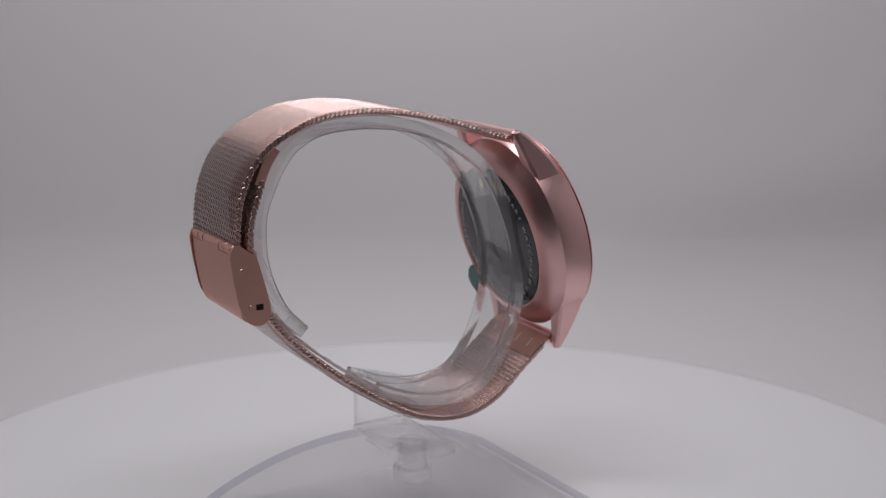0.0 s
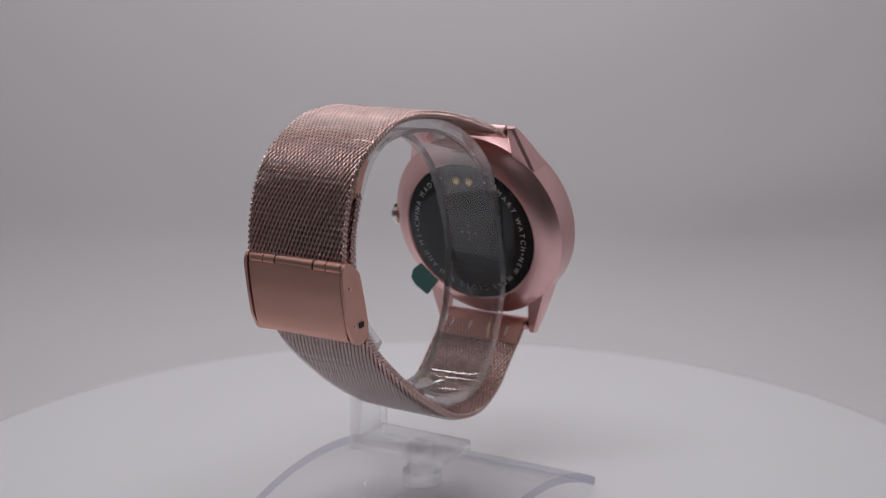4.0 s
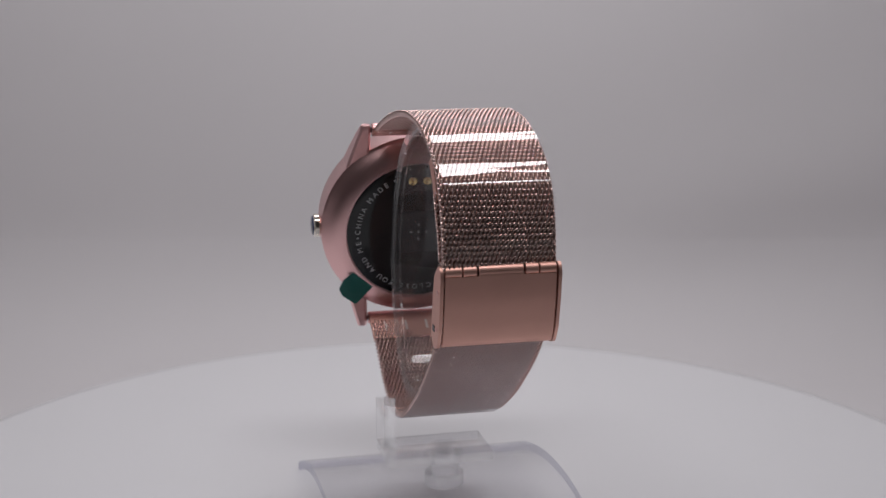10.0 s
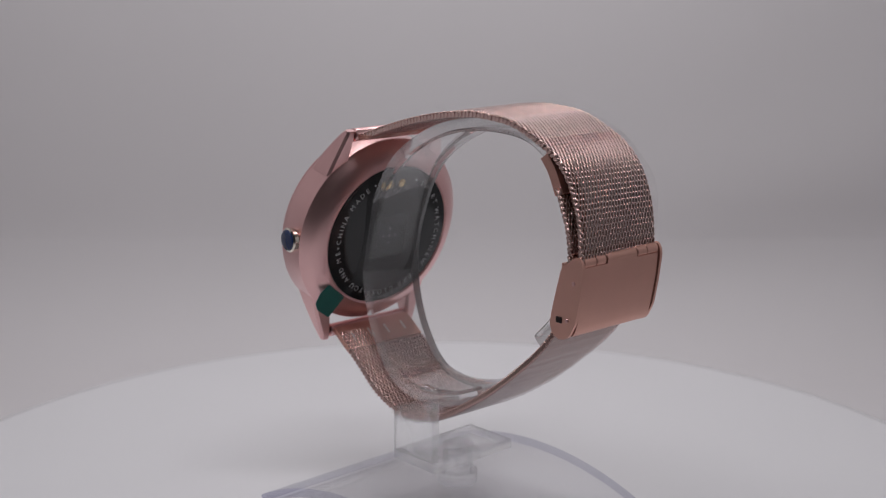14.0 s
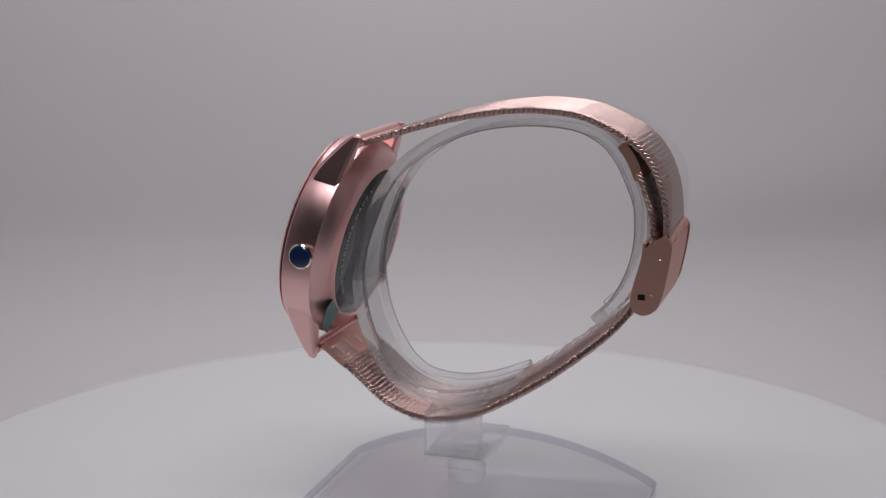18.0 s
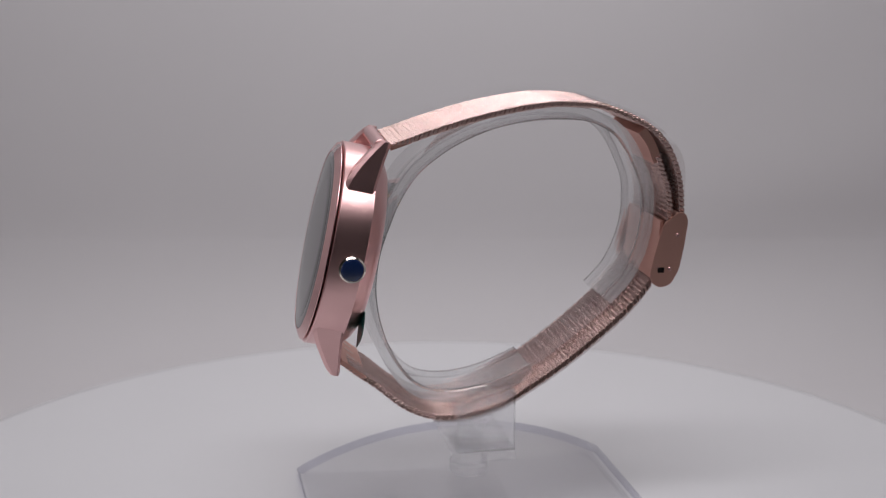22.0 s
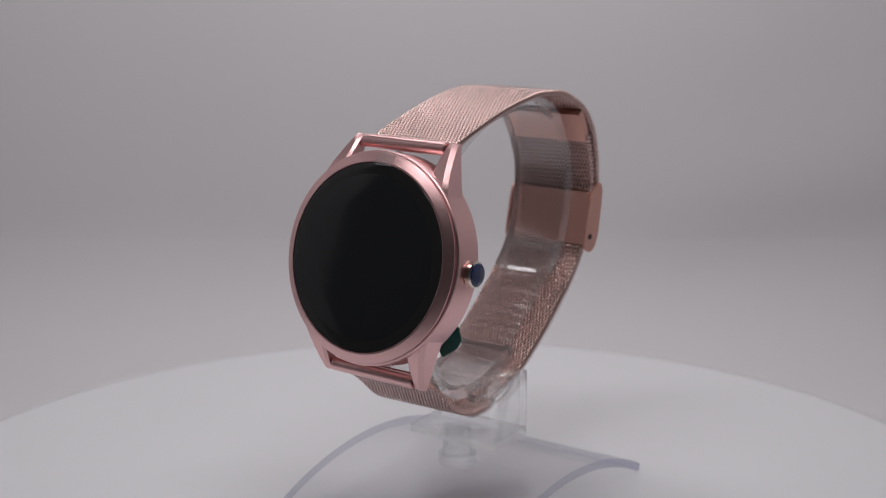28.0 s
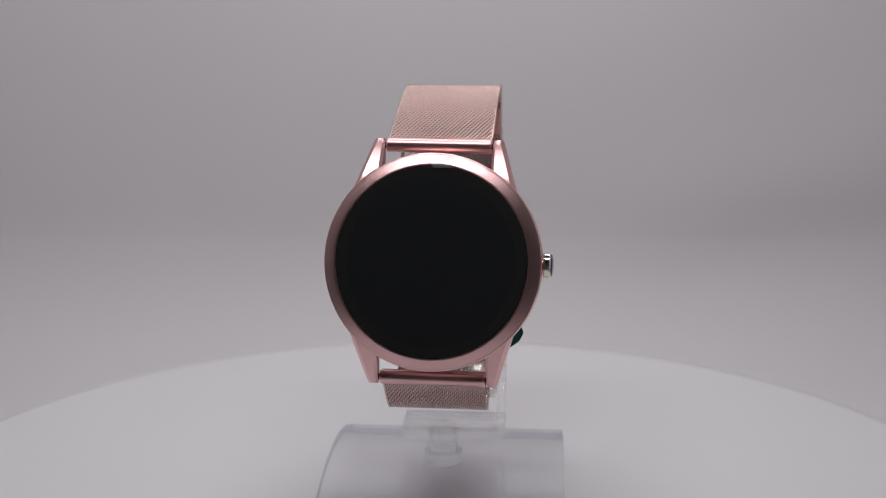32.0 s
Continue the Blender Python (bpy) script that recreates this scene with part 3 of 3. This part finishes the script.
cover = part("cover_plate", flap(), CLASP, clasp, "smooth brushed clasp cover", m=CL)
part("hinge_tab", rod((-49.5, -4.05, 72.4), (-49.5, 4.05, 72.4), 1.15, 28, bevel=0.1), CLASP, clasp, m=CL)
for y0, y1 in ((-10.1, -7.05), (-6.85, -4.4), (4.4, 6.85), (7.05, 10.1)):
    part("hinge_barrel", rod((-49.5, y0, 72.4), (-49.5, y1, 72.4), 1.15, 28, bevel=0.1), CLASP, clasp, m=CL)
# dark blocks drawn in place of the shade under the barrels
for y0, y1 in ((-10.1, -4.3), (4.3, 10.1)):
    part("hinge_gap_shade", box((-49.6, y0, 70.6), (-49.2, y1, 72.2)), DARKGAP, clasp, "dark block standing in for the shade below the hinge", m=CL)

part("inner_plate", strip(frames([(-43.6, 59.6), (-44.6, 63.5), (-45.4, 68.0), (-45.7, 71.8)], 1.0, (3.0, 3.0), (-3.5, -3.5)), 10.0, -0.6, 0.0), CLASP, clasp, "smooth plate on the inside of the clasp")

# clear film still wrapped round the lower band
OUTER_FILM = LOWER[4:14]
INNER_FILM = [(-6.0, 33.2), (-12.9, 35.6), (-19.7, 39.9), (-25.6, 44.0), (-31.3, 48.6), (-35.7, 52.4), (-39.0, 55.8), (-41.6, 59.0)]


def wrinkled(points, left, right, deep, fold, seed, lift=0.0, side=(1.0, 3.0)):
    """A thin sheet along the strap with shallow waves and a few sharper crosswise folds."""
    rows = frames(points, 0.35, side, (-4.0, -3.5))
    n = 12
    rng = random.Random(seed)
    folds = []
    at = 1.0
    while fold and at < 0.35 * len(rows) - 1:
        folds.append((at, rng.uniform(0.7, 1.0), rng.uniform(-0.06, 0.06), rng.uniform(0.28, 0.4)))
        at += rng.uniform(1.9, 2.5)
    bm = bmesh.new()
    grid = []
    for i, (o, t, s, nor) in enumerate(rows):
        line = []
        for j in range(n + 1):
            w = left + (right - left) * j / n
            d = deep * noise.noise(Vector((i * 0.27 + seed, j * 0.04, 3.1))) + 0.25 * deep * noise.noise(Vector((i * 0.45, j * 0.3 + seed, 7.7)))
            for f0, tall, lean, wide in folds:
                x = (0.35 * i - f0 - lean * w) / wide
                if abs(x) < 3:
                    d -= fold * tall * math.exp(-x * x) * min(1.0, 3.0 * (1.0 - j / n), 4.0 * j / n)
            line.append(bm.verts.new(o + s * w + nor * (d + lift)))
        grid.append(line)
    for a, b in zip(grid, grid[1:]):
        for j in range(n):
            bm.faces.new((a[j], a[j + 1], b[j + 1], b[j]))
    return bm


UPPER_FILM = [(-31.0, 97.0), (-35.8, 95.9), (-40.6, 94.0), (-44.2, 91.6), (-46.4, 89.4), (-48.5, 87.2), (-50.0, 84.0), (-50.4, 79.5), (-50.3, 75.0)]
part("protective_film", wrinkled(UPPER_FILM, -9.8, 9.8, 0.06, 0.0, 3.0, side=(2.8, 3.0)), TOPFILM, watch, "clear smooth protective film over the bend of the upper strap")
part("protective_film", wrinkled(OUTER_FILM, -9.8, 9.8, 0.12, 0.0, 1.0, 0.95), CLEARFILM, watch, "clear wrinkled protective film under the strap")
part("protective_film", wrinkled(INNER_FILM, -9.8, 4.5, 0.2, 0.7, 5.0), FILM, watch, "clear wrinkled protective film inside the strap")


def motions():
    times = [2.0 * k for k in range(17)]
    # the stand sits a little askew under the watch
    for thing, askew in ((turntable, 0.0), (stand, -2.3), (watch, 0.0)):
        walk(thing, [(t, pose(0, 0, 0, 0, 0, spin(t) + askew)) for t in times])


motions()
